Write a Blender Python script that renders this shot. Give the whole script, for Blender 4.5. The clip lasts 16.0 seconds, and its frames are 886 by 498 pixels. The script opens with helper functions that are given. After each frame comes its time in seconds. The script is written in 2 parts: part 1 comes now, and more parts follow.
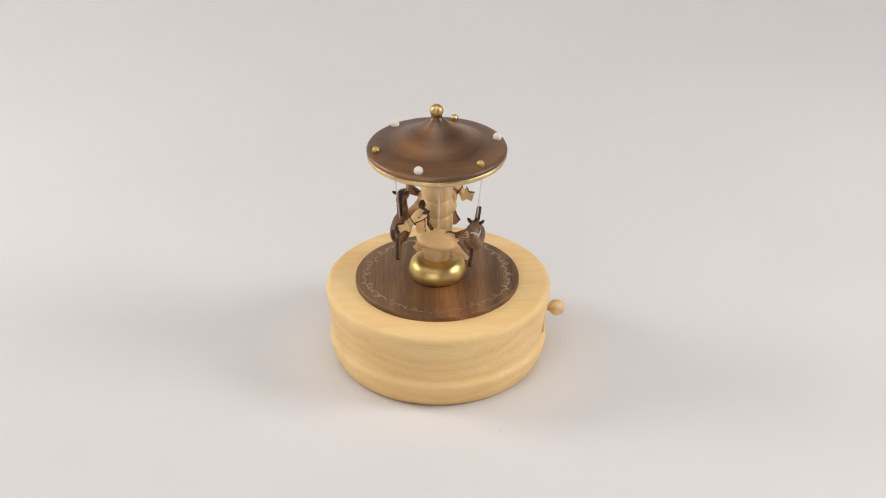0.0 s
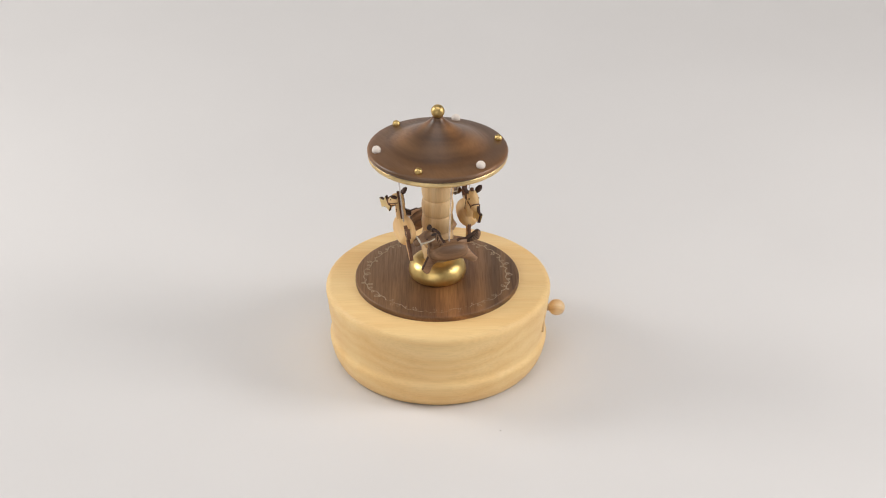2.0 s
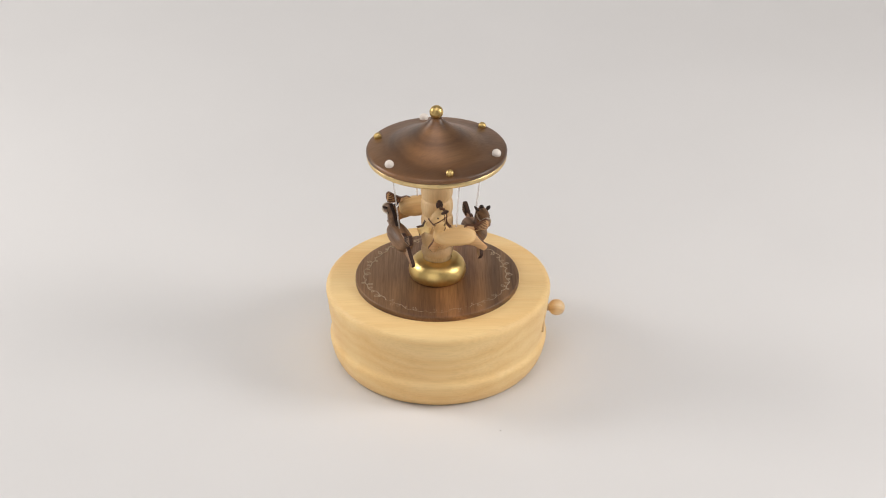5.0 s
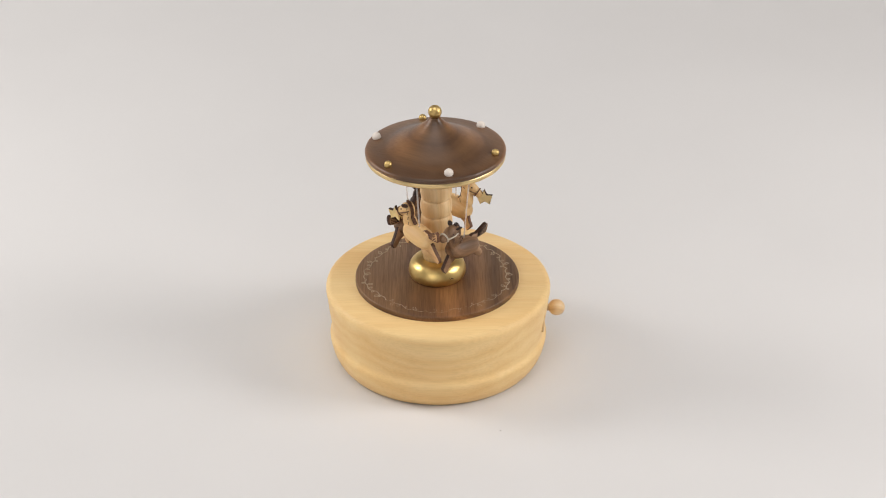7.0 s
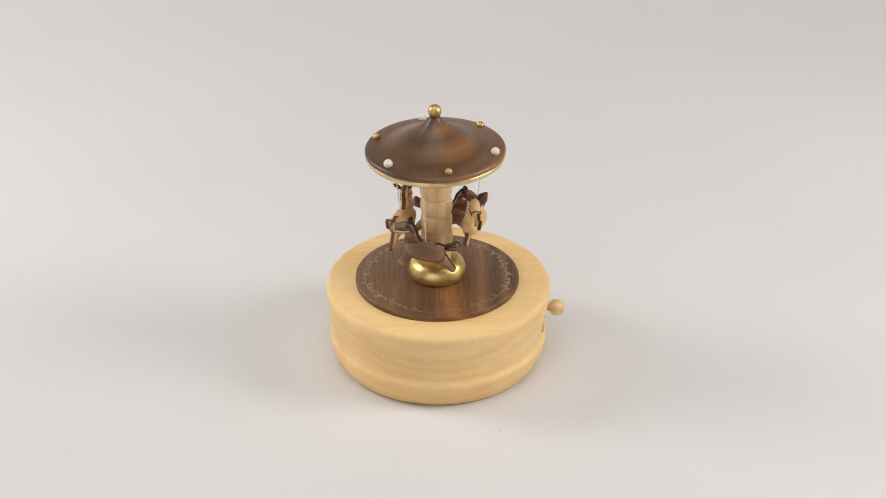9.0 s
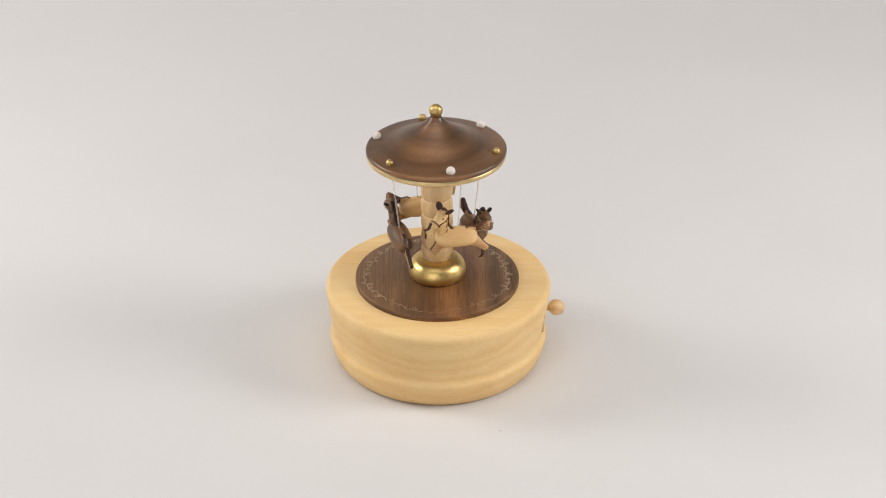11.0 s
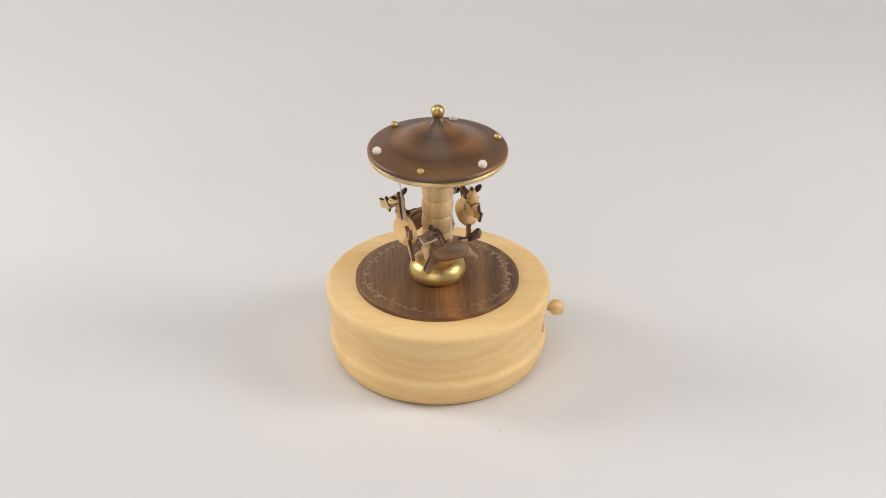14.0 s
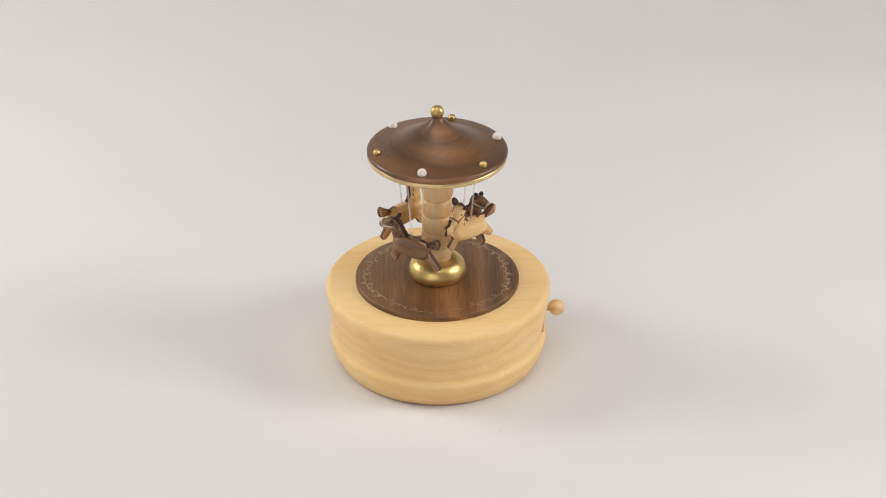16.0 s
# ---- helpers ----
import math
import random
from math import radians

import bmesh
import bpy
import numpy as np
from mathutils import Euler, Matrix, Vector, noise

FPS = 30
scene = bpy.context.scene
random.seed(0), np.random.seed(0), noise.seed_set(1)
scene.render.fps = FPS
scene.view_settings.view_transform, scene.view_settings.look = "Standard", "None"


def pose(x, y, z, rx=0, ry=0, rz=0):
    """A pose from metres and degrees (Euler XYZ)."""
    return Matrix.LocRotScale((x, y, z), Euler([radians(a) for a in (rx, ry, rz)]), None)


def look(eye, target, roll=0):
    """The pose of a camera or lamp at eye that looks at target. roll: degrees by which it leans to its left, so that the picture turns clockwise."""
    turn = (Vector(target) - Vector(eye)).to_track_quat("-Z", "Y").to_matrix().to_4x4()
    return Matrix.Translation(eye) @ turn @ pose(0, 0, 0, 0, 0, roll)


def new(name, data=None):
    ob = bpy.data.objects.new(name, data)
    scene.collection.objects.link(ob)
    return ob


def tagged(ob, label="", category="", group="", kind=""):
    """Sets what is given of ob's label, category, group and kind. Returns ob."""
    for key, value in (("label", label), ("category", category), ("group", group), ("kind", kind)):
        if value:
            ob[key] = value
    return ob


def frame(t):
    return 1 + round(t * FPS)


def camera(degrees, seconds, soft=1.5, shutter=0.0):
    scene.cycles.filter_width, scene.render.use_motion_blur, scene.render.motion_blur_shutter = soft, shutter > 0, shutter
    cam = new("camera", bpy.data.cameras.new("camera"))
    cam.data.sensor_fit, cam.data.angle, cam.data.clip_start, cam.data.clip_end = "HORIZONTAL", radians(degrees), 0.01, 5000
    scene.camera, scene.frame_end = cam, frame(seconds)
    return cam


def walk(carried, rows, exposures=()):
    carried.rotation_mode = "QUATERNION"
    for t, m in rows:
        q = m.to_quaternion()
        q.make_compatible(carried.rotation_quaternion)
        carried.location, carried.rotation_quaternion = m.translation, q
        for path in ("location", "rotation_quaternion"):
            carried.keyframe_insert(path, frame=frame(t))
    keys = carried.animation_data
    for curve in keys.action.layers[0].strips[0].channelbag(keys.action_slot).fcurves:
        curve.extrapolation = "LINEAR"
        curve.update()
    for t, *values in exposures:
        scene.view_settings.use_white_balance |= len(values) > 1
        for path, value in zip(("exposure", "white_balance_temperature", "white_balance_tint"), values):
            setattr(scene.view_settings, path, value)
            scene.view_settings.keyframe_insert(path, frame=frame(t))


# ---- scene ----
# ---- camera: stands still on its tripod, a long lens ----
cam = camera(26.0, 16.0, 1.05, 0.5)
EYE = (0.0026, -0.82767, 0.53142)
AIM = (0.0026, 0.04033, 0.03485)
walk(cam, [(0.0, look(EYE, AIM)), (16.0, look(EYE, AIM))], [(0.0, 0.0, 6500, 10), (16.0, 0.0, 6500, 10)])

# ---- light: two softboxes at the sides, one overhead, a weak low one behind the camera, in a pale studio ----
world = bpy.data.worlds.new("studio_air")
scene.world = world
world.use_nodes = True
world.node_tree.nodes["Background"].inputs[0].default_value = (0.9, 0.92, 0.95, 1)
world.node_tree.nodes["Background"].inputs[1].default_value = 0.02


def softbox(name, eye, target, width, height, watts, colour):
    data = bpy.data.lights.new(name, "AREA")
    data.shape, data.size, data.size_y = "RECTANGLE", width, height
    data.energy, data.color = watts, colour
    ob = new(name, data)
    ob.matrix_world = look(eye, target)
    return ob


softbox("softbox_left", (-0.88, 0.19, 0.55), (0, 0.0, 0.04), 0.42, 0.42, 5.1, (0.99, 0.965, 0.94))
softbox("softbox_right", (0.88, -0.14, 0.57), (0, 0.0, 0.04), 0.42, 0.42, 5.75, (0.99, 0.955, 0.93))
softbox("softbox_overhead", (-0.1, -0.40, 1.62), (-0.05, 0.3, 0), 1.3, 1.2, 9.5, (1.0, 0.965, 0.95))
softbox("softbox_front", (-0.45, -1.25, 0.44), (0, 0.0, 0.04), 1.0, 0.7, 3.3, (1.0, 0.965, 0.94))


# ---- materials ----
def material(name, rough=0.5, metal=0.0):
    m = bpy.data.materials.new(name)
    m.use_nodes = True
    tree = m.node_tree
    b = tree.nodes["Principled BSDF"]
    b.inputs["Roughness"].default_value = rough
    b.inputs["Metallic"].default_value = metal
    return m, tree, b


def add(tree, kind, **values):
    n = tree.nodes.new(kind)
    for key, value in values.items():
        n.inputs[key.replace("_", " ")].default_value = value
    return n


def ramp(tree, source, stops):
    n = tree.nodes.new("ShaderNodeValToRGB")
    while len(n.color_ramp.elements) < len(stops):
        n.color_ramp.elements.new(0.5)
    for e, (p, c) in zip(n.color_ramp.elements, stops):
        e.position, e.color = p, (*c, 1)
    tree.links.new(source, n.inputs[0])
    return n.outputs[0]


def mixed(tree, blend, factor, a, b):
    n = tree.nodes.new("ShaderNodeMix")
    n.data_type, n.blend_type = "RGBA", blend
    if isinstance(factor, float):
        n.inputs[0].default_value = factor
    else:
        tree.links.new(factor, n.inputs[0])
    for socket, value in ((n.inputs[6], a), (n.inputs[7], b)):
        if isinstance(value, tuple):
            socket.default_value = (*value, 1)
        else:
            tree.links.new(value, socket)
    return n.outputs[2]


def bump(tree, b, height, strength, distance):
    n = add(tree, "ShaderNodeBump", Strength=strength, Distance=distance)
    tree.links.new(height, n.inputs["Height"])
    tree.links.new(n.outputs[0], b.inputs["Normal"])


def coords(tree, scale, turn=(0, 0, 0), shift=(0, 0, 0), source="Object"):
    tc = tree.nodes.new("ShaderNodeTexCoord")
    mp = tree.nodes.new("ShaderNodeMapping")
    mp.inputs["Scale"].default_value = scale
    mp.inputs["Rotation"].default_value = [radians(a) for a in turn]
    mp.inputs["Location"].default_value = shift
    tree.links.new(tc.outputs[source], mp.inputs[0])
    return mp.outputs[0]


def wood(name, dark, mid, light, rough=0.45, ring=240.0, axis="X", turn=(0, 0, 0), shift=(0, 0, 0), fibre=0.35, contrast=1.0, coat=0.0, profile="SIN", wander=5.0, warm=(0.8, 0.78, 0.76), end_grain=None, glow_streak=None):
    """Solid timber: growth rings round a distant pith, long fibres, pores."""
    m, tree, b = material(name, rough)
    along = {"X": (0.16, 1, 1), "Y": (1, 0.16, 1), "Z": (1, 1, 0.16)}[axis]
    vec = coords(tree, along, turn, shift)
    wave = tree.nodes.new("ShaderNodeTexWave")
    wave.wave_type, wave.rings_direction = "RINGS", axis
    wave.wave_profile = profile
    for key, value in (("Scale", ring / 6.0), ("Distortion", wander), ("Detail", 3.0), ("Detail Scale", 1.2), ("Detail Roughness", 0.55)):
        wave.inputs[key].default_value = value
    tree.links.new(vec, wave.inputs["Vector"])
    colour = ramp(tree, wave.outputs["Fac"], [(0.0, light), (0.45, mid), (0.8, mid), (1.0, tuple(m_ * (1 - contrast) + d_ * contrast for m_, d_ in zip(mid, dark)))])
    fine = {"X": (60, 1500, 1500), "Y": (1500, 60, 1500), "Z": (1500, 1500, 60)}[axis]
    fib = add(tree, "ShaderNodeTexNoise", Scale=1.0, Detail=4.0, Roughness=0.6)
    tree.links.new(coords(tree, fine, turn, shift), fib.inputs["Vector"])
    fib_col = ramp(tree, fib.outputs["Fac"], [(0.3, (0.62, 0.58, 0.55)), (0.55, (1, 1, 1)), (0.75, (1.12, 1.1, 1.08))])
    colour = mixed(tree, "MULTIPLY", fibre, colour, fib_col)
    big = add(tree, "ShaderNodeTexNoise", Scale=45.0, Detail=3.0, Roughness=0.5)
    tree.links.new(coords(tree, along, turn, shift), big.inputs["Vector"])
    big_col = ramp(tree, big.outputs["Fac"], [(0.32, warm), (0.6, (1.06, 1.05, 1.03))])
    colour = mixed(tree, "MULTIPLY", 0.7, colour, big_col)
    if end_grain is not None:
        # slopes that cut the fibres across look darker than slopes that run along them
        tc = tree.nodes.new("ShaderNodeTexCoord")
        squares = []
        for angle in (end_grain + 90, end_grain):
            dot = tree.nodes.new("ShaderNodeVectorMath")
            dot.operation = "DOT_PRODUCT"
            dot.inputs[1].default_value = (math.cos(radians(angle)), math.sin(radians(angle)), 0)
            tree.links.new(tc.outputs["Normal"], dot.inputs[0])
            square = tree.nodes.new("ShaderNodeMath")
            square.operation = "MULTIPLY"
            tree.links.new(dot.outputs["Value"], square.inputs[0]), tree.links.new(dot.outputs["Value"], square.inputs[1])
            squares.append(square)
        less = tree.nodes.new("ShaderNodeMath")
        less.operation = "SUBTRACT"
        tree.links.new(squares[0].outputs[0], less.inputs[0]), tree.links.new(squares[1].outputs[0], less.inputs[1])
        rng = add(tree, "ShaderNodeMapRange")
        rng.inputs["From Min"].default_value, rng.inputs["From Max"].default_value = -0.25, 0.25
        tree.links.new(less.outputs[0], rng.inputs["Value"])
        colour = mixed(tree, "MULTIPLY", 1.0, colour, ramp(tree, rng.outputs[0], [(0.1, (0.70, 0.68, 0.66)), (0.5, (1.0, 1.0, 0.97)), (0.9, (1.45, 1.37, 1.2))]))
    if glow_streak is not None:
        # a paler, redder streak along the grain, with the collar's gold reflection painted in
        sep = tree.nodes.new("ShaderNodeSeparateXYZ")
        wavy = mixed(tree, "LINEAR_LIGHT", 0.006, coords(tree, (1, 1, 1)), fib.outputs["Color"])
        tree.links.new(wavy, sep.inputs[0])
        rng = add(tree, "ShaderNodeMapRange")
        rng.inputs["From Min"].default_value, rng.inputs["From Max"].default_value = glow_streak - 0.03, glow_streak + 0.03
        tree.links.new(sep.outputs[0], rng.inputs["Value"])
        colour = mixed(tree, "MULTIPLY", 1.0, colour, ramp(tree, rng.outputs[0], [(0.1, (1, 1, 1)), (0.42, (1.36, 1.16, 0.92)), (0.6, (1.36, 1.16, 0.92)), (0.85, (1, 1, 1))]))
    tree.links.new(colour, b.inputs["Base Color"])
    rr = ramp(tree, fib.outputs["Fac"], [(0.3, (rough + 0.12,) * 3), (0.7, (rough - 0.04,) * 3)])
    tree.links.new(rr, b.inputs["Roughness"])
    b.inputs["Coat Weight"].default_value = coat
    b.inputs["Coat Roughness"].default_value = 0.35
    bump(tree, b, fib.outputs["Fac"], 0.12, 0.0002)
    return m


def brass(name, colour, rough):
    """Gold lacquer: brushed, mottled."""
    m, tree, b = material(name, rough, 1.0)
    n1 = add(tree, "ShaderNodeTexNoise", Scale=650.0, Detail=4.0, Roughness=0.75)
    n2 = add(tree, "ShaderNodeTexNoise", Scale=160.0, Detail=3.0, Roughness=0.6)
    vec = coords(tree, (1, 1, 1))
    tree.links.new(vec, n1.inputs["Vector"]), tree.links.new(vec, n2.inputs["Vector"])
    col = ramp(tree, n2.outputs["Fac"], [(0.3, tuple(c * 0.75 for c in colour)), (0.65, colour)])
    tree.links.new(col, b.inputs["Base Color"])
    rr = ramp(tree, n1.outputs["Fac"], [(0.3, (rough - 0.08,) * 3), (0.7, (rough + 0.12,) * 3)])
    tree.links.new(rr, b.inputs["Roughness"])
    bump(tree, b, n1.outputs["Fac"], 0.28, 0.0002)
    return m


def painted(name, colour, rough, scale=700.0, vary=0.85, relief=0.1):
    m, tree, b = material(name, rough)
    n1 = add(tree, "ShaderNodeTexNoise", Scale=scale, Detail=4.0, Roughness=0.65)
    tree.links.new(coords(tree, (1, 1, 1)), n1.inputs["Vector"])
    col = ramp(tree, n1.outputs["Fac"], [(0.3, tuple(c * vary for c in colour)), (0.65, colour)])
    tree.links.new(col, b.inputs["Base Color"])
    bump(tree, b, n1.outputs["Fac"], relief, 0.0002)
    return m


MAPLE = wood("pale_maple", (0.74, 0.44, 0.17), (0.83, 0.59, 0.275), (0.85, 0.615, 0.30), 0.48, 260, "X", (0, 2, 8), (0, 0.03, 0.035), 0.20, 0.20, 0.05, wander=8.0, warm=(0.97, 0.83, 0.66))
BEECH = wood("turned_beech", (0.68, 0.42, 0.20), (0.80, 0.545, 0.27), (0.84, 0.60, 0.325), 0.45, 320, "Z", (3, 6, 0), (0.02, 0.03, 0), 0.25, 0.6, 0.1)
KNOBWOOD = wood("beech_knob", (0.66, 0.40, 0.18), (0.80, 0.55, 0.28), (0.84, 0.61, 0.34), 0.35, 420, "X", (0, 10, 20), (0.02, 0.03, 0), 0.2, 0.5, 0.3)
WALNUT_DISC = wood("walnut_disc", (0.085, 0.042, 0.018), (0.152, 0.077, 0.033), (0.22, 0.115, 0.049), 0.46, 300, "Y", (2, 0, 3), (0.03, 0, 0.05), 0.95, 0.6, 0.0, wander=3.0, glow_streak=0.006)
WALNUT_ROOF = wood("walnut_roof", (0.085, 0.037, 0.013), (0.148, 0.071, 0.028), (0.195, 0.098, 0.04), 0.37, 300, "X", (5, 3, -135), (0, 0.02, 0.25), 0.45, 0.6, 0.22, wander=2.0, warm=(0.74, 0.69, 0.64), end_grain=135.0)
HORSE_LIGHT = wood("light_horse_wood", (0.64, 0.37, 0.16), (0.79, 0.52, 0.235), (0.83, 0.57, 0.28), 0.5, 420, "X", (0, 4, 8), (0, 0.035, 0.03), 0.14, 0.35)
HORSE_DARK = wood("dark_horse_wood", (0.085, 0.043, 0.022), (0.20, 0.108, 0.052), (0.27, 0.152, 0.08), 0.46, 420, "X", (0, 4, 8), (0, 0.035, 0.03), 0.6, 0.6)
PLY_LIGHT = wood("light_plywood", (0.58, 0.32, 0.14), (0.72, 0.45, 0.22), (0.77, 0.52, 0.28), 0.55, 300, "X", (0, 30, 0), (0, 0.03, 0.02), 0.4, 0.6)
PLY_DARK = wood("dark_plywood", (0.20, 0.11, 0.06), (0.40, 0.245, 0.145), (0.48, 0.31, 0.20), 0.55, 300, "X", (0, 30, 0), (0, 0.03, 0.02), 0.5, 0.7)
SINGED = painted("singed_brown_edge", (0.17, 0.072, 0.034), 0.6, 1500.0, 0.6)
BURNT = painted("burnt_edge", (0.075, 0.032, 0.018), 0.65, 1500.0, 0.5)
CHAR = painted("charred_line", (0.04, 0.022, 0.015), 0.7, 1500.0, 0.6)
GOLD = brass("gold_lacquer", (0.83, 0.60, 0.23), 0.36)
STAR_GOLD = brass("pale_star_gold", (0.95, 0.76, 0.40), 0.48)
GOLD_RIM = brass("dull_gold_rim", (0.84, 0.64, 0.33), 0.40)
GOLD_BALL = brass("satin_gold", (0.70, 0.50, 0.20), 0.40)
PEARL = painted("ivory_bead", (0.80, 0.73, 0.66), 0.45, 900.0, 0.92)
CORD = painted("cream_cord", (0.62, 0.55, 0.44), 0.7, 2500.0, 0.75, 0.3)
SCROLL = painted("engraved_line", (0.49, 0.375, 0.245), 0.6, 1200.0, 0.55)
LINT = painted("grey_lint", (0.55, 0.53, 0.51), 0.9, 3000.0, 0.8)
FELT = painted("dark_felt", (0.05, 0.04, 0.035), 0.95, 2500.0, 0.7, 0.4)
WALL = painted("studio_wall", (0.80, 0.79, 0.775), 0.9, 25.0, 0.95)
TABLE = wood("table_wood", (0.2, 0.12, 0.06), (0.34, 0.22, 0.12), (0.4, 0.27, 0.16), 0.5, 30, "X")


def paper_material():
    m, tree, b = material("white_paper", 0.75)
    n1 = add(tree, "ShaderNodeTexNoise", Scale=3.5, Detail=3.0, Roughness=0.5)
    n2 = add(tree, "ShaderNodeTexNoise", Scale=650.0, Detail=3.0, Roughness=0.6)
    vec = coords(tree, (1, 1, 1))
    tree.links.new(vec, n1.inputs["Vector"]), tree.links.new(vec, n2.inputs["Vector"])
    col = ramp(tree, n1.outputs["Fac"], [(0.3, (0.675, 0.665, 0.658)), (0.7, (0.715, 0.705, 0.698))])
    tree.links.new(col, b.inputs["Base Color"])
    b.inputs["Specular IOR Level"].default_value = 0.25
    bump(tree, b, n2.outputs["Fac"], 0.05, 0.0002)
    return m


PAPER = paper_material()


def acrylic_material():
    m, tree, b = material("clear_acrylic", 0.25)
    b.inputs["Base Color"].default_value = (0.93, 0.88, 0.83, 1)
    b.inputs["Alpha"].default_value = 0.32
    return m


ACRYLIC = acrylic_material()


# ---- helpers for meshes ----
def part(name, bm, mat, parent=None, label="", smooth=True):
    me = bpy.data.meshes.new(name)
    bmesh.ops.recalc_face_normals(bm, faces=bm.faces)
    for f in bm.faces:
        f.smooth = smooth
    bm.to_mesh(me)
    bm.free()
    for m in mat if isinstance(mat, (list, tuple)) else [mat]:
        me.materials.append(m)
    ob = new(name, me)
    if parent:
        ob.parent = parent
    if label:
        ob["label"] = label
    return ob


def lathe(profile, steps=96, bm=None):
    """A turned solid from (radius, height) pairs, bottom to top."""
    bm = bm or bmesh.new()
    rings = []
    for r, z in profile:
        if r < 1e-7:
            rings.append([bm.verts.new((0, 0, z))])
        else:
            rings.append([bm.verts.new((r * math.cos(2 * math.pi * i / steps), r * math.sin(2 * math.pi * i / steps), z)) for i in range(steps)])
    for a, b in zip(rings, rings[1:]):
        for i in range(steps):
            j = (i + 1) % steps
            if len(a) == 1 and len(b) > 1:
                bm.faces.new((a[0], b[j], b[i]))
            elif len(b) == 1 and len(a) > 1:
                bm.faces.new((a[i], a[j], b[0]))
            elif len(a) > 1:
                bm.faces.new((a[i], a[j], b[j], b[i]))
    return bm


def curve_profile(points, per=6):
    """A smooth line through the points (Catmull-Rom)."""
    out = []
    n = len(points)
    for i in range(n - 1):
        p0, p1, p2, p3 = points[max(i - 1, 0)], points[i], points[i + 1], points[min(i + 2, n - 1)]
        for k in range(per):
            t = k / per
            out.append(tuple(0.5 * (2 * b + (c - a) * t + (2 * a - 5 * b + 4 * c - d) * t * t + (3 * b - a - 3 * c + d) * t ** 3) for a, b, c, d in zip(p0, p1, p2, p3)))
    out.append(tuple(points[-1]))
    return out


def ball(bm, centre, radii, segs=24, rings=16, power=2.0):
    """A rounded solid; power above 2 squares it off along x."""
    c = Vector(centre)
    grid = []
    for i in range(1, rings):
        a = math.pi * i / rings
        ca, sa = math.cos(a), math.sin(a)
        x = math.copysign(abs(ca) ** (2 / power), ca)
        s = sa ** (2 / power)
        grid.append([bm.verts.new(c + Vector((radii[0] * x, radii[1] * s * math.cos(2 * math.pi * k / segs), radii[2] * s * math.sin(2 * math.pi * k / segs)))) for k in range(segs)])
    first, last = bm.verts.new(c + Vector((radii[0], 0, 0))), bm.verts.new(c - Vector((radii[0], 0, 0)))
    for k in range(segs):
        j = (k + 1) % segs
        bm.faces.new((first, grid[0][k], grid[0][j]))
        bm.faces.new((last, grid[-1][j], grid[-1][k]))
        for g, h in zip(grid, grid[1:]):
            bm.faces.new((g[k], h[k], h[j], g[j]))
    return bm


def loft(bm, stations, segs=16):
    """A solid through elliptical sections: (centre, axis_a, axis_b)."""
    rings = [[bm.verts.new(Vector(c) + Vector(a) * math.cos(2 * math.pi * k / segs) + Vector(b) * math.sin(2 * math.pi * k / segs)) for k in range(segs)] for c, a, b in stations]
    for g, h in zip(rings, rings[1:]):
        for k in range(segs):
            j = (k + 1) % segs
            bm.faces.new((g[k], g[j], h[j], h[k]))
    bm.faces.new(rings[0][::-1]), bm.faces.new(rings[-1])
    return bm


def plate(bm, outline, half, y=0.0, bevel=0.00018):
    """A sawn board in the xz plane: outline of (x, z), with eased edges; sides take material 1."""
    cx = sum(p[0] for p in outline) / len(outline)
    cz = sum(p[1] for p in outline) / len(outline)
    def inset(p):
        d = Vector((p[0] - cx, p[1] - cz))
        q = Vector(p) - d.normalized() * bevel
        return q.x, q.y
    loops = []
    for yy, pts in ((y - half, [inset(p) for p in outline]), (y - half + bevel, outline), (y + half - bevel, outline), (y + half, [inset(p) for p in outline])):
        loops.append([bm.verts.new((p[0], yy, p[1])) for p in pts])
    n = len(outline)
    for g, h in zip(loops, loops[1:]):
        for k in range(n):
            f = bm.faces.new((g[k], g[(k + 1) % n], h[(k + 1) % n], h[k]))
            f.material_index = 1
    caps = [bm.faces.new(loops[0][::-1]), bm.faces.new(loops[-1])]
    bmesh.ops.triangulate(bm, faces=caps)
    return bm


def tube(bm, line, radius, segs=8, flat=1.0, closed=False):
    """A thin rod along a line of points."""
    pts = [Vector(p) for p in line]
    n = len(pts)
    rings = []
    for i, p in enumerate(pts):
        t = (pts[(i + 1) % n] - pts[i - 1]) if closed else (pts[min(i + 1, n - 1)] - pts[max(i - 1, 0)])
        t.normalize()
        ref = Vector((0, 0, 1)) if abs(t.z) < 0.9 else Vector((1, 0, 0))
        a = t.cross(ref).normalized()
        b = a.cross(t)
        rings.append([bm.verts.new(p + radius * (a * math.cos(2 * math.pi * k / segs) + flat * b * math.sin(2 * math.pi * k / segs))) for k in range(segs)])
    pairs = list(zip(rings, rings[1:])) + ([(rings[-1], rings[0])] if closed else [])
    for g, h in pairs:
        for k in range(segs):
            j = (k + 1) % segs
            bm.faces.new((g[k], g[j], h[j], h[k]))
    if not closed:
        bm.faces.new(rings[0][::-1]), bm.faces.new(rings[-1])
    return bm


def box(bm, lo, hi):
    v = [bm.verts.new((x, y, z)) for z in (lo[2], hi[2]) for y in (lo[1], hi[1]) for x in (lo[0], hi[0])]
    for q in ((0, 2, 3, 1), (4, 5, 7, 6), (0, 1, 5, 4), (2, 6, 7, 3), (0, 4, 6, 2), (1, 3, 7, 5)):
        bm.faces.new([v[i] for i in q])
    return bm


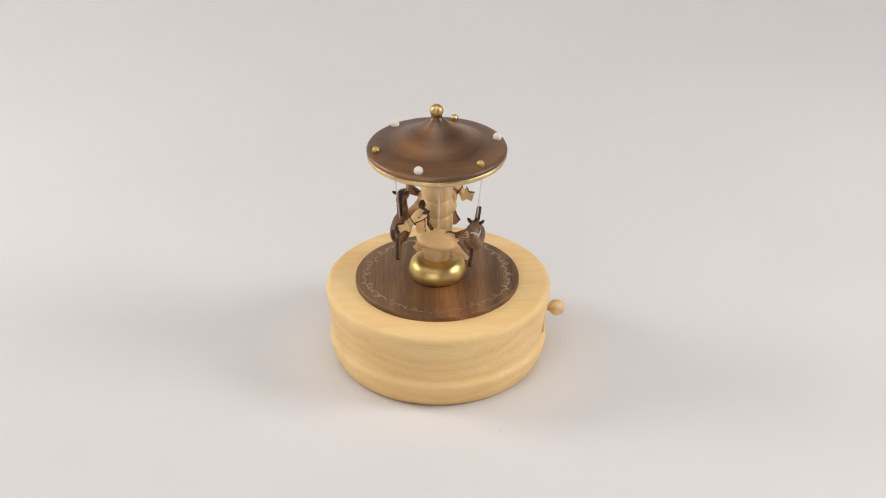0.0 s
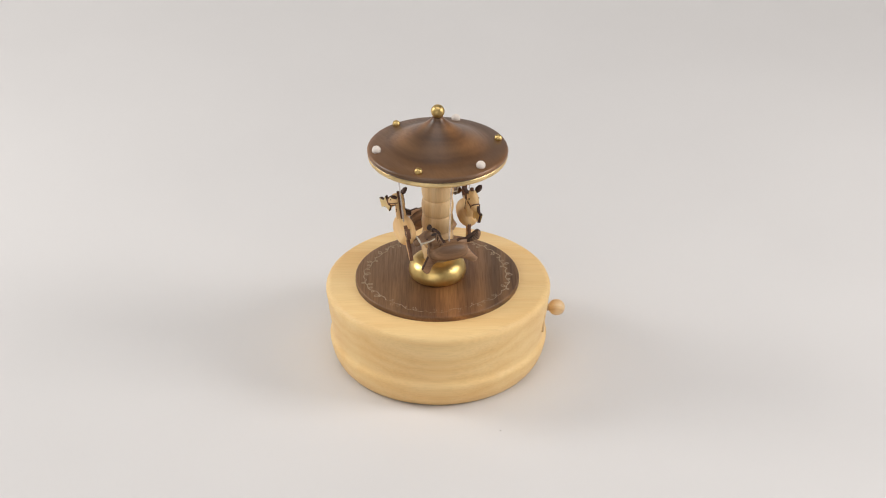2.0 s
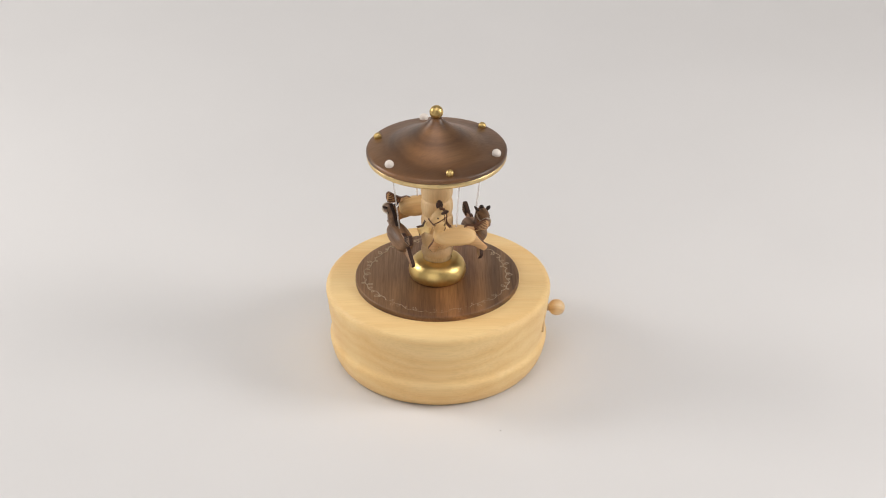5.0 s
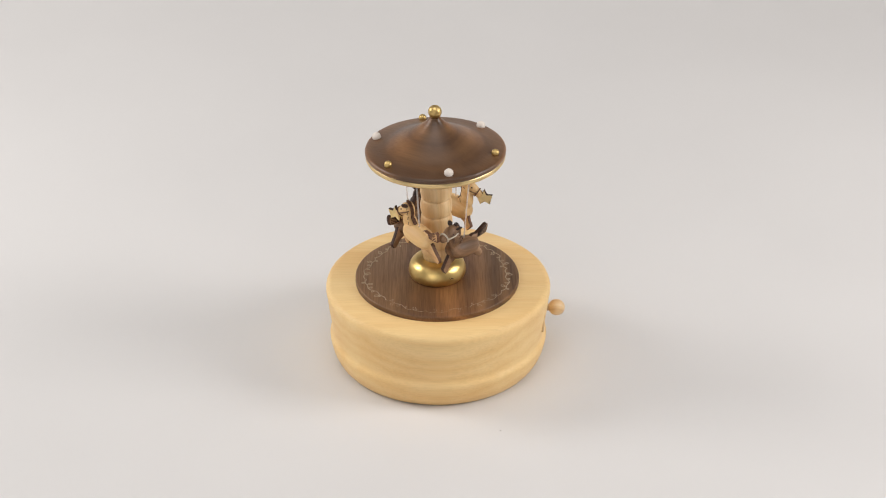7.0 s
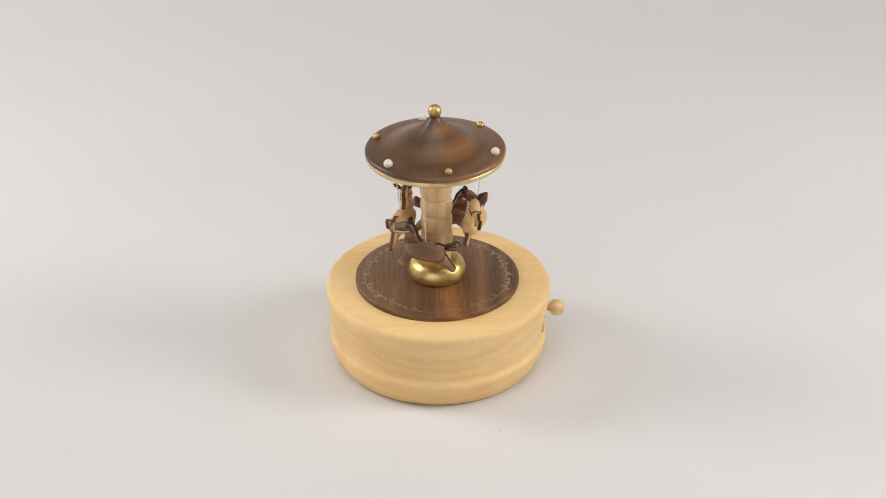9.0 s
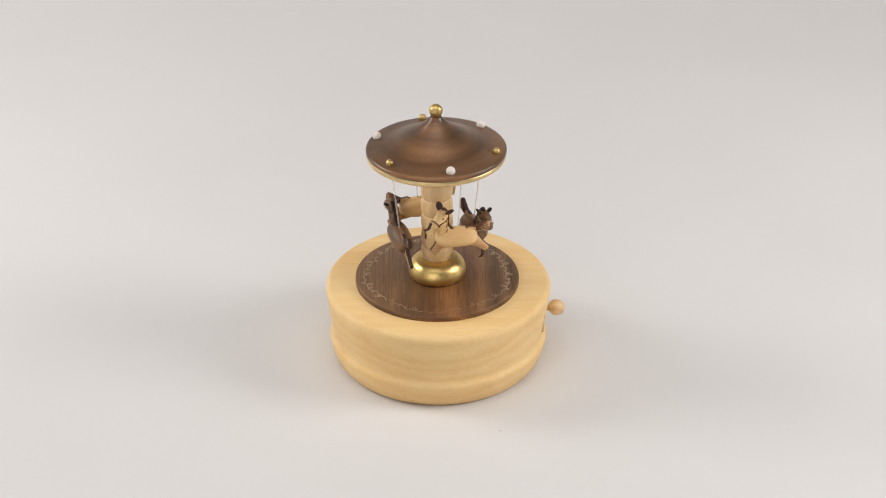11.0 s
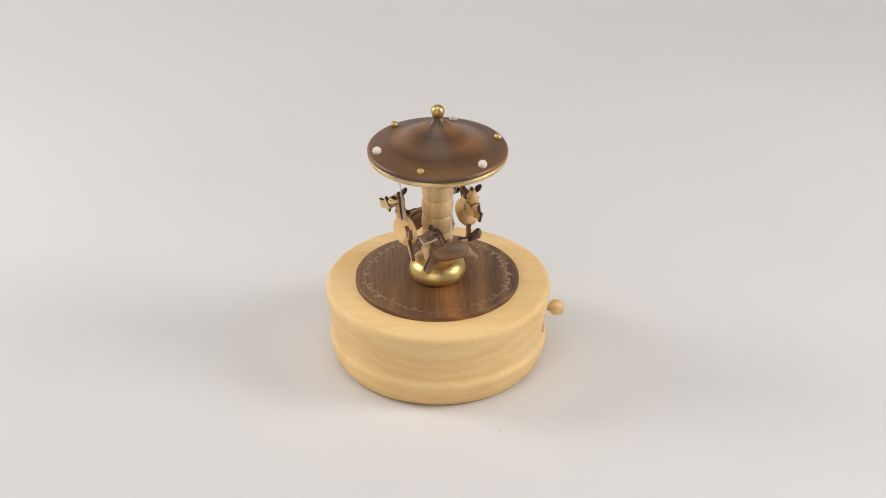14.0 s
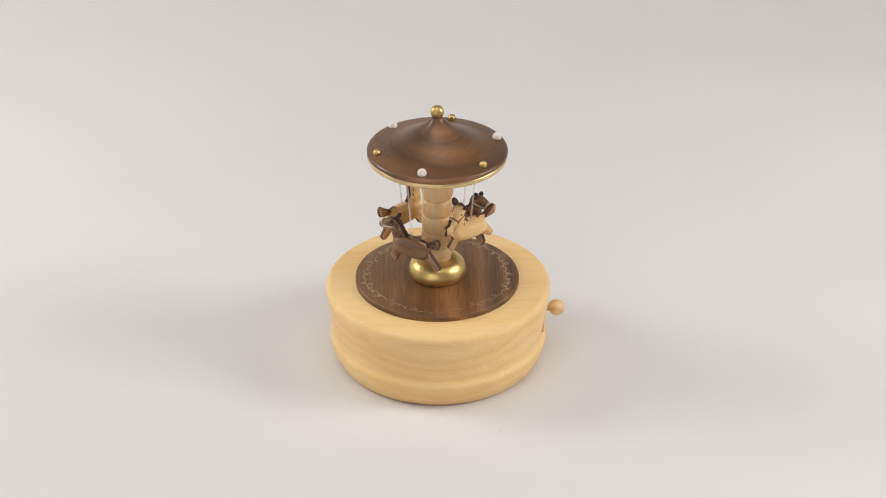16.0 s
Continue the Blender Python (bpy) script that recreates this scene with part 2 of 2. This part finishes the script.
# ---- studio: room shell, table, paper sweep ----
def studio():
    lo, hi, t = (-2.2, -2.4, -0.75), (2.2, 1.9, 1.95), 0.1
    for name, a, b in (
        ("floor", (lo[0], lo[1], lo[2] - t), (hi[0], hi[1], lo[2])),
        ("ceiling", (lo[0], lo[1], hi[2]), (hi[0], hi[1], hi[2] + t)),
        ("wall_north", (lo[0], hi[1], lo[2]), (hi[0], hi[1] + t, hi[2])),
        ("wall_south", (lo[0], lo[1] - t, lo[2]), (hi[0], lo[1], hi[2])),
        ("wall_west", (lo[0] - t, lo[1], lo[2]), (lo[0], hi[1], hi[2])),
        ("wall_east", (hi[0], lo[1], lo[2]), (hi[0] + t, hi[1], hi[2])),
    ):
        tagged(part(name, box(bmesh.new(), a, b), WALL, smooth=False), "plain pale grey painted studio " + name.split("_")[0], name.split("_")[0], kind="structure")
    # table under the paper
    table = tagged(new("table"), "plain wooden studio table under a paper sheet", "table")
    part("tabletop", box(bmesh.new(), (-1.0, -0.62, -0.038), (1.0, 0.7, -0.0055)), TABLE, table, smooth=False)
    for x in (-0.93, 0.93):
        for y in (-0.55, 0.63):
            part("leg", box(bmesh.new(), (x - 0.03, y - 0.03, -0.75), (x + 0.03, y + 0.03, -0.038)), TABLE, table, smooth=False)
    # seamless paper: flat on the table, curving up behind
    zp = -0.002
    line = [(-0.615, zp)] + [(-0.6 + 0.05 * i, zp) for i in range(1, 21)]
    y0, r = 0.42, 0.55
    for i in range(1, 19):
        a = radians(80) * i / 18
        line.append((y0 + r * math.sin(a), zp + r * (1 - math.cos(a))))
    y1, z1 = line[-1]
    line.append((y1 + 0.6 * math.cos(radians(80)), z1 + 0.6 * math.sin(radians(80))))
    bm = bmesh.new()
    xs = [-0.97 + 1.94 * i / 16 for i in range(17)]
    top = [[bm.verts.new((x, y, z)) for x in xs] for y, z in line]
    low = [[bm.verts.new((x, y + (0.0 if z < 0.01 else 0.003), z - 0.003)) for x in xs] for y, z in line]
    for g in (top, low):
        for a, b in zip(g, g[1:]):
            for i in range(len(xs) - 1):
                bm.faces.new((a[i], a[i + 1], b[i + 1], b[i]))
    tagged(part("backdrop", bm, PAPER), "seamless matt off-white paper sweep under the music box", "backdrop", kind="structure")


# ---- music box ----
Z_DISC = 0.0435


def base_profile():
    return [(0.0, 0.0004), (0.0480, 0.0004), (0.0484, -0.0015), (0.0492, -0.0018), (0.0501, -0.0013), (0.0513, 0.0002), (0.0525, 0.0023), (0.0535, 0.0048), (0.0542, 0.0075), (0.0547, 0.0099), (0.0548, 0.0114), (0.0546, 0.0123),
            (0.0541, 0.0130), (0.0536, 0.0138), (0.0535, 0.0150), (0.0538, 0.0185), (0.0544, 0.0225), (0.0550, 0.0270), (0.0555, 0.0318), (0.0559, 0.0350),
            (0.0562, 0.0366), (0.0562, 0.0381), (0.0557, 0.0394), (0.0547, 0.0403), (0.0532, 0.0407), (0.0, 0.0407)]


def music_box():
    box_ = tagged(new("music_box"), "turned maple music box with walnut disc, carousel roof and gold trim", "music box")
    body = part("body", lathe(base_profile(), 160), MAPLE, box_, "pale turned maple drum with a moulded foot")
    body.location.x = 0.0002
    part("foot_pad", lathe([(0.0, -0.002), (0.0473, -0.002), (0.0478, -0.0016), (0.0478, 0.0006), (0.0, 0.0006)], 96), FELT, box_, "thin dark felt pad")
    t = Z_DISC
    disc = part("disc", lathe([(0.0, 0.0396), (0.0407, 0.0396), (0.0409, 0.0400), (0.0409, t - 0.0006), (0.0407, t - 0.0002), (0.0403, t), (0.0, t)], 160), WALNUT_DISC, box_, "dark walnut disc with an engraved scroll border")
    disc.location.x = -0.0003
    # scroll border: a wandering vine with paired curls and loops
    for k in range(10):
        bm = bmesh.new()
        a0 = radians(36 * k + 9)
        side = 1 if k % 2 else -1
        r0 = 0.0355

        def at(u, d):
            return (r0 + d) * math.cos(a0 + radians(36) * u), (r0 + d) * math.sin(a0 + radians(36) * u), t + 0.00004

        def drift(u):
            return side * (0.0013 * math.sin(2 * math.pi * u) + 0.0005 * math.sin(6 * math.pi * u))

        vine = [at(i / 48, drift(i / 48)) for i in range(49)]
        middle = (36 * k + 27) % 360
        # thinner lines at the front stand in for glare that washes them out
        glare_fade = 0.18 if 245 < middle < 295 else 0.4 if 215 < middle < 325 else 1.0
        tube(bm, vine, 0.00026 * glare_fade, 5, 0.3)
        for u0, s, size, way in ((0.10, 1, 0.0010, 1), (0.24, -1, 0.0017, -1), (0.34, -1, 0.0012, 1), (0.52, 1, 0.0009, 1), (0.70, 1, 0.0018, 1), (0.80, 1, 0.0011, -1)):
            curl = []
            d0 = drift(u0)
            for i in range(27):
                v = i / 26
                w = size * (1 - 0.55 * v)
                ph = way * 2 * math.pi * 0.95 * v
                curl.append(at(u0 + (0.75 * w * math.sin(ph) + way * 0.5 * size * v) / r0 / radians(36), d0 + s * side * (size - w * math.cos(ph)) * 0.95))
            tube(bm, curl, 0.00022 * glare_fade, 5, 0.3)
        part("scroll", bm, SCROLL, disc, "pale engraved curling vine")
    # winding knob on the right side
    knob = part("knob", ball(bmesh.new(), (0.0600, 0.0, 0.0241), (0.0042, 0.0042, 0.0042), 32, 20), KNOBWOOD, box_, "small round beech knob on a short stem")
    part("stem", tube(bmesh.new(), [(0.0515, 0, 0.0241), (0.0545, 0, 0.0241), (0.0572, 0, 0.0241)], 0.0018, 16), KNOBWOOD, knob)
    part("switch_strip", tube(bmesh.new(), [(0.0522, -0.0150, 0.0192), (0.0524, -0.0150, 0.0247), (0.0528, -0.0150, 0.0300)], 0.0010, 10), KNOBWOOD, box_, "narrow upright orange-brown wooden peg")

    # turning parts, in their own space with the axis at the disc
    collar = part("collar", lathe(curve_profile([(0.0126, 0.0001), (0.0137, 0.0009), (0.0143, 0.0028), (0.0141, 0.0052), (0.0128, 0.0080), (0.0104, 0.0099), (0.0072, 0.0106)], 5), 96), GOLD, box_, "rounded gold-lacquered collar at the column's foot")
    prof = [(0.0069, 0.009), (0.0070, 0.0125)]
    z = 0.0125
    heights = [0.0051, 0.0088, 0.0088, 0.0088, 0.0088, 0.0088, 0.0070]
    for i, h in enumerate(heights):
        for k in range(1, 11):
            u = (0.04, 0.12, 0.24, 0.38, 0.5, 0.62, 0.76, 0.88, 0.96, 1.0)[k - 1]
            prof.append((0.0069 + 0.0010 * math.sin(math.pi * min(max(u, 0.04), 0.96)) ** 0.55 - (0.0006 if k == 10 else 0), z + h * u))
        z += h
    prof.append((0.0068, z + 0.002))
    column = part("column", lathe(prof, 72), BEECH, box_, "pale beech column turned in stacked rings")
    # roof: bell-shaped walnut turning, top at the finial
    zr = 0.0707
    top = curve_profile([(0.0341, zr - 0.0007), (0.0338, zr), (0.0329, zr + 0.0006), (0.0300, zr + 0.0012), (0.0262, zr + 0.0019), (0.0225, zr + 0.0031), (0.0160, zr + 0.0064), (0.0100, zr + 0.0099), (0.0058, zr + 0.0130), (0.0034, zr + 0.0153), (0.0026, zr + 0.0166)], 5)
    roof = part("roof", lathe([(0.0, zr - 0.0046), (0.0308, zr - 0.0046), (0.0312, zr - 0.0019), (0.0337, zr - 0.0019), (0.0340, zr - 0.0017)] + top + [(0.0, zr + 0.0167)], 128), WALNUT_ROOF, box_, "bell-shaped dark walnut carousel roof")
    ring = [(0.0327 + 0.0012 * math.cos(a), zr - 0.0031 + 0.0016 * math.sin(a)) for a in [2 * math.pi * i / 14 for i in range(15)]]
    bm = lathe(ring, 128)
    bmesh.ops.remove_doubles(bm, verts=bm.verts, dist=1e-6)
    part("rim", bm, GOLD_RIM, roof, "gold-lacquered rim under the roof's edge")
    part("finial", ball(bmesh.new(), (0, 0, zr + 0.0195), (0.0033, 0.0033, 0.0033), 32, 20), GOLD_BALL, roof, "gold ball finial")
    for k in range(6):
        a = radians(13.5 + 60 * k)
        at = (0.0301 * math.cos(a), 0.0301 * math.sin(a), zr + 0.0019)
        if k % 2 == 0:
            part("bead", ball(bmesh.new(), at, (0.0022, 0.0022, 0.0022), 24, 16), PEARL, roof, "ivory-white wooden bead")
        else:
            part("bead", ball(bmesh.new(), at, (0.0019, 0.0019, 0.0019), 24, 16), GOLD_BALL, roof, "small gold bead")
    # small scratch worn into the collar's lacquer
    part("scratch", tube(bmesh.new(), [(0.01418 * math.cos(radians(a)), 0.01418 * math.sin(radians(a)), 0.0046 + 0.0003 * math.sin(a)) for a in (146, 149, 152, 155)], 0.00016, 6), CHAR, collar, "fine dark scratch")
    return collar, column, roof


# ---- horses ----
MM = 0.001


def outline(points, per=4):
    """A closed soft outline in millimetres, as (x, z) in metres."""
    n = len(points)
    out = []
    for i in range(n):
        p0, p1, p2, p3 = points[i - 1], points[i], points[(i + 1) % n], points[(i + 2) % n]
        for k in range(per):
            t = k / per
            out.append(tuple(MM * (b + (c - b) * t + 0.12 * ((c - a) * (t - 2 * t * t + t ** 3) + (d - b) * (t ** 3 - t * t) - (c - b) * (t - 3 * t * t + 2 * t ** 3))) for a, b, c, d in zip(p0, p1, p2, p3)))
    return out


def toy_horse(light, yaw=0.0, droop=0.0, nose=0.0, lift=0.0):
    wood_, ply = (HORSE_LIGHT, PLY_LIGHT) if light else (HORSE_DARK, PLY_DARK)
    edge = SINGED if light else BURNT
    label = "pale wooden toy horse holding a gold star, on a clear rod" if light else "dark walnut toy horse with cream bridle, on a clear rod"
    horse = tagged(new("toy_horse"), label, "toy horse", "carousel horses")
    part("body", ball(bmesh.new(), (0.6 * MM, 0, 0), (10.4 * MM, 5.2 * MM, 5.2 * MM), 32, 20, 2.7), wood_, horse)
    low = 0.0 if light else 1.2
    tuck = 2.4 if light else 0.0
    back = 1.5 if light else 0.0
    neck = part("neck", plate(bmesh.new(), outline([(3.0, 3.6), (6.0, 2.6), (9.6, 0.5), (11.2, 4.0), (11.4, 7.6), (12.4 - back, 9.4 + lift), (11.2 - back, 13.4 - low + lift), (9.2 - back, 14.0 - low + lift), (7.2 - back, 12.0 - low + 0.8 * lift), (5.6, 7.8)]), 2.2 * MM, bevel=0.0007), [wood_, wood_], horse)
    turned = Matrix.Translation((-4.2 * MM if light else -1.3 * MM, 0, (lift - 1.0) * MM)) @ Matrix.Translation((11.5 * MM, 0, 0)) @ pose(0, 0, 0, 0, 0, yaw) @ Matrix.Translation((-0.5 * MM, 0, 13.4 * MM)) @ pose(0, 0, 0, 0, droop, 0) @ Matrix.Translation((-11.0 * MM, 0, -13.4 * MM))

    def swing(b):
        bmesh.ops.transform(b, matrix=turned, verts=b.verts)
        return b

    # head: cheek to muzzle
    bm = bmesh.new()
    ax = Vector((0.83, 0, -0.56)) if light else Vector((0.89, 0, -0.456))
    up = Vector((-ax.z, 0, ax.x))
    poll = Vector((11.0, 0, 13.4 if light else 12.2))
    st = []
    for s, hh, hw in ((-0.6, 0.6, 0.6), (0.0, 1.9, 1.7), (1.2, 2.8, 2.5), (3.2, 3.1, 2.9), (5.4, 2.6, 2.6), (7.4, 2.1, 2.1), (9.0, 2.0, 1.95), (10.0, 1.6, 1.6), (10.6, 0.7, 0.7)):
        c = poll + ax * s
        st.append((c * MM, Vector((0, hw, 0)) * MM, up * hh * MM))
    loft(bm, st, 20)
    head = part("head", swing(bm), wood_, horse)
    for y in (-1, 1):
        bm = bmesh.new()
        stn = []
        d = Vector((-0.25, 0.72 * y, 0.64)).normalized()
        for s, w in ((-0.6, 0.9), (0.4, 1.45), (1.6, 1.8), (3.0, 1.45), (4.1, 0.55)) if light else ((-0.6, 0.7), (0.3, 1.1), (1.1, 1.3), (2.0, 1.05), (2.7, 0.4)):
            stn.append((((poll + Vector((1.0, 2.2 * y, 0.8))) + d * s) * MM, Vector((w, 0.2 * y * w, 0)) * MM, Vector((-0.08, 0.35, -0.4 * y)) * w * MM))
        loft(bm, stn, 12)
        part("ear", swing(bm), BURNT if light else CHAR, head, "dark scorched ear")
        part("eye", swing(ball(bmesh.new(), ((poll.x + 3.9) * MM, 2.5 * y * MM, (poll.z - 1.2) * MM), (0.42 * MM, 0.45 * MM, 0.42 * MM), 10, 8)), CHAR, head)
    # bridle: noseband and cheek straps
    bm = bmesh.new()
    c = poll + ax * 7.6
    tube(bm, [(c + up * 2.35 * math.cos(q) + Vector((0, 2.35, 0)) * math.sin(q)) * MM for q in [2 * math.pi * i / 20 for i in range(20)]], (0.32 if light else 0.42) * MM, 6, closed=True)
    for y in (-1, 1):
        tube(bm, [Vector(p) * MM for p in [poll + ax * q + up * v + Vector((0, w * y, 0)) for q, v, w in ((7.6, 0.0, 2.3), (5.0, -0.6, 2.75), (2.6, -1.2, 2.75), (0.6, -1.6, 2.3))]], (0.28 if light else 0.40) * MM, 6)
    part("bridle", swing(bm), SINGED if light else CORD, head, "thin brown bridle" if light else "cream cord bridle")
    # mane along the crest: a notched strip
    teeth = []
    crest = [(10.6 - back, 15.0 - low + lift), (8.8 - back, 14.8 - low + lift), (7.2 - back, 13.1 - low + 0.8 * lift), (6.2 - 0.6 * back, 10.8 + 0.4 * lift), (5.1, 8.2), (3.7, 6.0), (2.2, 4.7)]
    inner = [(10.2 - back, 13.6 - low + lift), (8.4 - back, 13.1 - low + lift), (7.6 - back, 11.7 - low + 0.8 * lift), (6.7 - 0.6 * back, 9.2 + 0.4 * lift), (5.6, 6.6), (4.5, 4.6), (3.0, 3.7)]
    pts = []
    for (a, b) in zip(crest, crest[1:]):
        for u, d in ((0.0, 0.0), (0.33, 0.0), (0.42, 0.45), (0.5, 0.0), (0.83, 0.0), (0.92, 0.45)):
            n = Vector((b[1] - a[1], a[0] - b[0])).normalized()
            pts.append((a[0] + (b[0] - a[0]) * u - n.x * -d, a[1] + (b[1] - a[1]) * u - n.y * -d))
    pts.append(crest[-1])
    ring = [(x * MM, z * MM) for x, z in pts + inner[::-1]]
    part("mane", plate(bmesh.new(), ring, 0.75 * MM, bevel=0.0001), [SINGED if light else BURNT, SINGED if light else CHAR], neck, "scorched notched mane")
    bm = bmesh.new()
    for y in (-1, 1):
        for k in range(6):
            u = (k + 0.5) / 6 * (len(crest) - 1.6)
            i, w = int(u), u - int(u)
            a = Vector(crest[i]).lerp(Vector(crest[i + 1]), w)
            b = Vector(inner[i]).lerp(Vector(inner[i + 1]), w)
            d = (b - a).normalized()
            g, e = b + d * 0.3, b + d * 2.4
            tube(bm, [(g.x * MM, 2.18 * y * MM, g.y * MM), (e.x * MM, 2.2 * y * MM, e.y * MM)], 0.2 * MM, 6)
    part("mane_cut", bm, SINGED if light else CHAR, neck, "short scorched mane cuts")
    part("front_leg", plate(bmesh.new(), outline([(3.6, -2.0), (9.8, 0.2), (11.4, -4.0), (13.2, -9.4 + tuck), (10.8, -12.0 + tuck), (9.4, -11.4 + tuck), (7.8, -7.0 + 0.4 * tuck), (5.0, -4.8)]), 0.9 * MM), [ply, edge], horse, "plywood leg with scorched edges")
    part("hind_leg", plate(bmesh.new(), outline([(-2.8, -3.4), (-9.6, 0.8), (-12.0, -2.0), (-16.0, -6.4), (-15.4, -8.2), (-14.0, -8.8), (-9.0, -6.0), (-5.0, -5.2)]), 0.9 * MM), [ply, edge], horse, "plywood leg with scorched edges")
    # tail: a thin root that lifts off the rump and opens into a fan
    up_ = 0.0 if light else 0.6
    tail = part("tail", plate(bmesh.new(), outline([(-3.4, 4.8), (-5.2, 5.8), (-8.0, 5.4 + 0.3 * up_), (-10.2, 6.4 + 0.6 * up_), (-12.2, 7.9 + up_), (-14.2, 9.2 + up_), (-15.5, 8.4 + up_), (-15.8, 6.2 + up_), (-15.2, 4.0 + up_), (-12.4, 3.3 + 0.6 * up_), (-9.4, 2.8), (-6.0, 3.2)]), 0.9 * MM), [ply, edge], horse, "plywood fan tail with scorched edges")
    bm = bmesh.new()
    for y in (-1, 1):
        for k in range(5):
            v = k / 4
            tube(bm, [((-8.6 - 0.3 * v) * MM, 0.91 * y * MM, (5.2 - 1.6 * v + 0.3 * up_) * MM), ((-11.8 - 0.3 * v) * MM, 0.91 * y * MM, (7.1 - 3.1 * v + 0.75 * up_) * MM), ((-14.0 - 1.1 * v) * MM, 0.91 * y * MM, (8.6 - 4.0 * v + up_) * MM)], (0.34 if k == 0 else 0.22) * MM, 6)
    part("tail_cut", bm, SINGED if light else CHAR, tail, "scorched lines in the tail")
    if light:
        pts = []
        for k in range(10):
            r = 4.4 if k % 2 == 0 else 2.05
            a = math.pi / 2 + k * math.pi / 5 + 0.12
            pts.append(((21.2 + r * math.cos(a)) * MM, (7.0 + r * math.sin(a)) * MM))
        part("star", swing(plate(bmesh.new(), pts, 0.85 * MM, bevel=0.00025)), [STAR_GOLD, BURNT], horse, "gold star with dark sawn edge", smooth=False)
    # the rod keeps upright while the horse rears on it
    z0 = 0.0741 if light else 0.0684
    bm = tube(bmesh.new(), [(0, 0, 4.0 * MM), (0, 0, 12 * MM), (0, 0, 0.1108 - z0)], 0.42 * MM, 12)
    bmesh.ops.transform(bm, matrix=pose(0, 0, 0, 0, nose, 0), verts=bm.verts)
    part("rod", bm, ACRYLIC, horse, "thin clear acrylic rod")
    return horse


def speck(x, y, size):
    bm = ball(bmesh.new(), (0, 0, size * 0.5), (size, size * 0.6, size * 0.5), 8, 6)
    ob = tagged(part("dust_speck", bm, LINT), "tiny grey dust speck lying on white paper", "dust speck", "specks on the paper")
    ob.location = (x, y, -0.002)


studio()
COLLAR, COLUMN, ROOF = music_box()
speck(0.0302, -0.0712, 0.0004)
pale = toy_horse(True, 36.0, lift=2.2)
drooping = toy_horse(True, 16.0, 6.0, lift=1.4)
drooping["label"] = "pale wooden toy horse, head lowered, gold star, clear rod"
dark = toy_horse(False, nose=4.5)
rearing = toy_horse(False, nose=10.0, lift=1.2)
# horse, degrees of turn after which it stands nearest the camera, height, turn about its rod, nose up, distance from the axis
HERD = [(pale, 2.4, 0.0740, -21.0, 0.0, 0.0186), (dark, 78.5, 0.0676, 5.0, 4.5, 0.0188),
        (drooping, 183.0, 0.0741, -25.0, 0.0, 0.0174), (rearing, 254.2, 0.0672, 5.0, 10.0, 0.0186)]
LEAN = -6.0


def turned_by(t):
    """Degrees through which the carousel has turned; the spring slows a little as it unwinds."""
    return 30.456 * t - 0.0397 * t * t


def motions():
    """The carousel turns about once in twelve seconds, a little out of true; each horse rides with it."""
    times = [0.5 * i for i in range(33)]
    for ob in (COLLAR, COLUMN, ROOF):
        rows = []
        for t in times:
            lean = pose(0, 0, 0, 0, 0, 70) @ pose(0, 0, 0, 0, 0.5, 0) @ pose(0, 0, 0, 0, 0, -70)
            rows.append((t, pose(-0.0002, 0, Z_DISC, 0, -0.3, 0) @ pose(0, 0, 0, 0, 0, -turned_by(t)) @ lean))
        walk(ob, rows)
    for ob, first, z, turn, nose, r in HERD:
        rows = []
        for t in times:
            a = -90 + first - turned_by(t)
            rows.append((t, pose(-0.0003 + r * math.cos(radians(a)), r * math.sin(radians(a)), z, 0, 0, a - 90) @ pose(0, 0, 0, LEAN, 0, 0) @ pose(0, 0, 0, 0, 0, turn) @ pose(0, 0, 0, 0, -nose, 0)))
        walk(ob, rows)


motions()
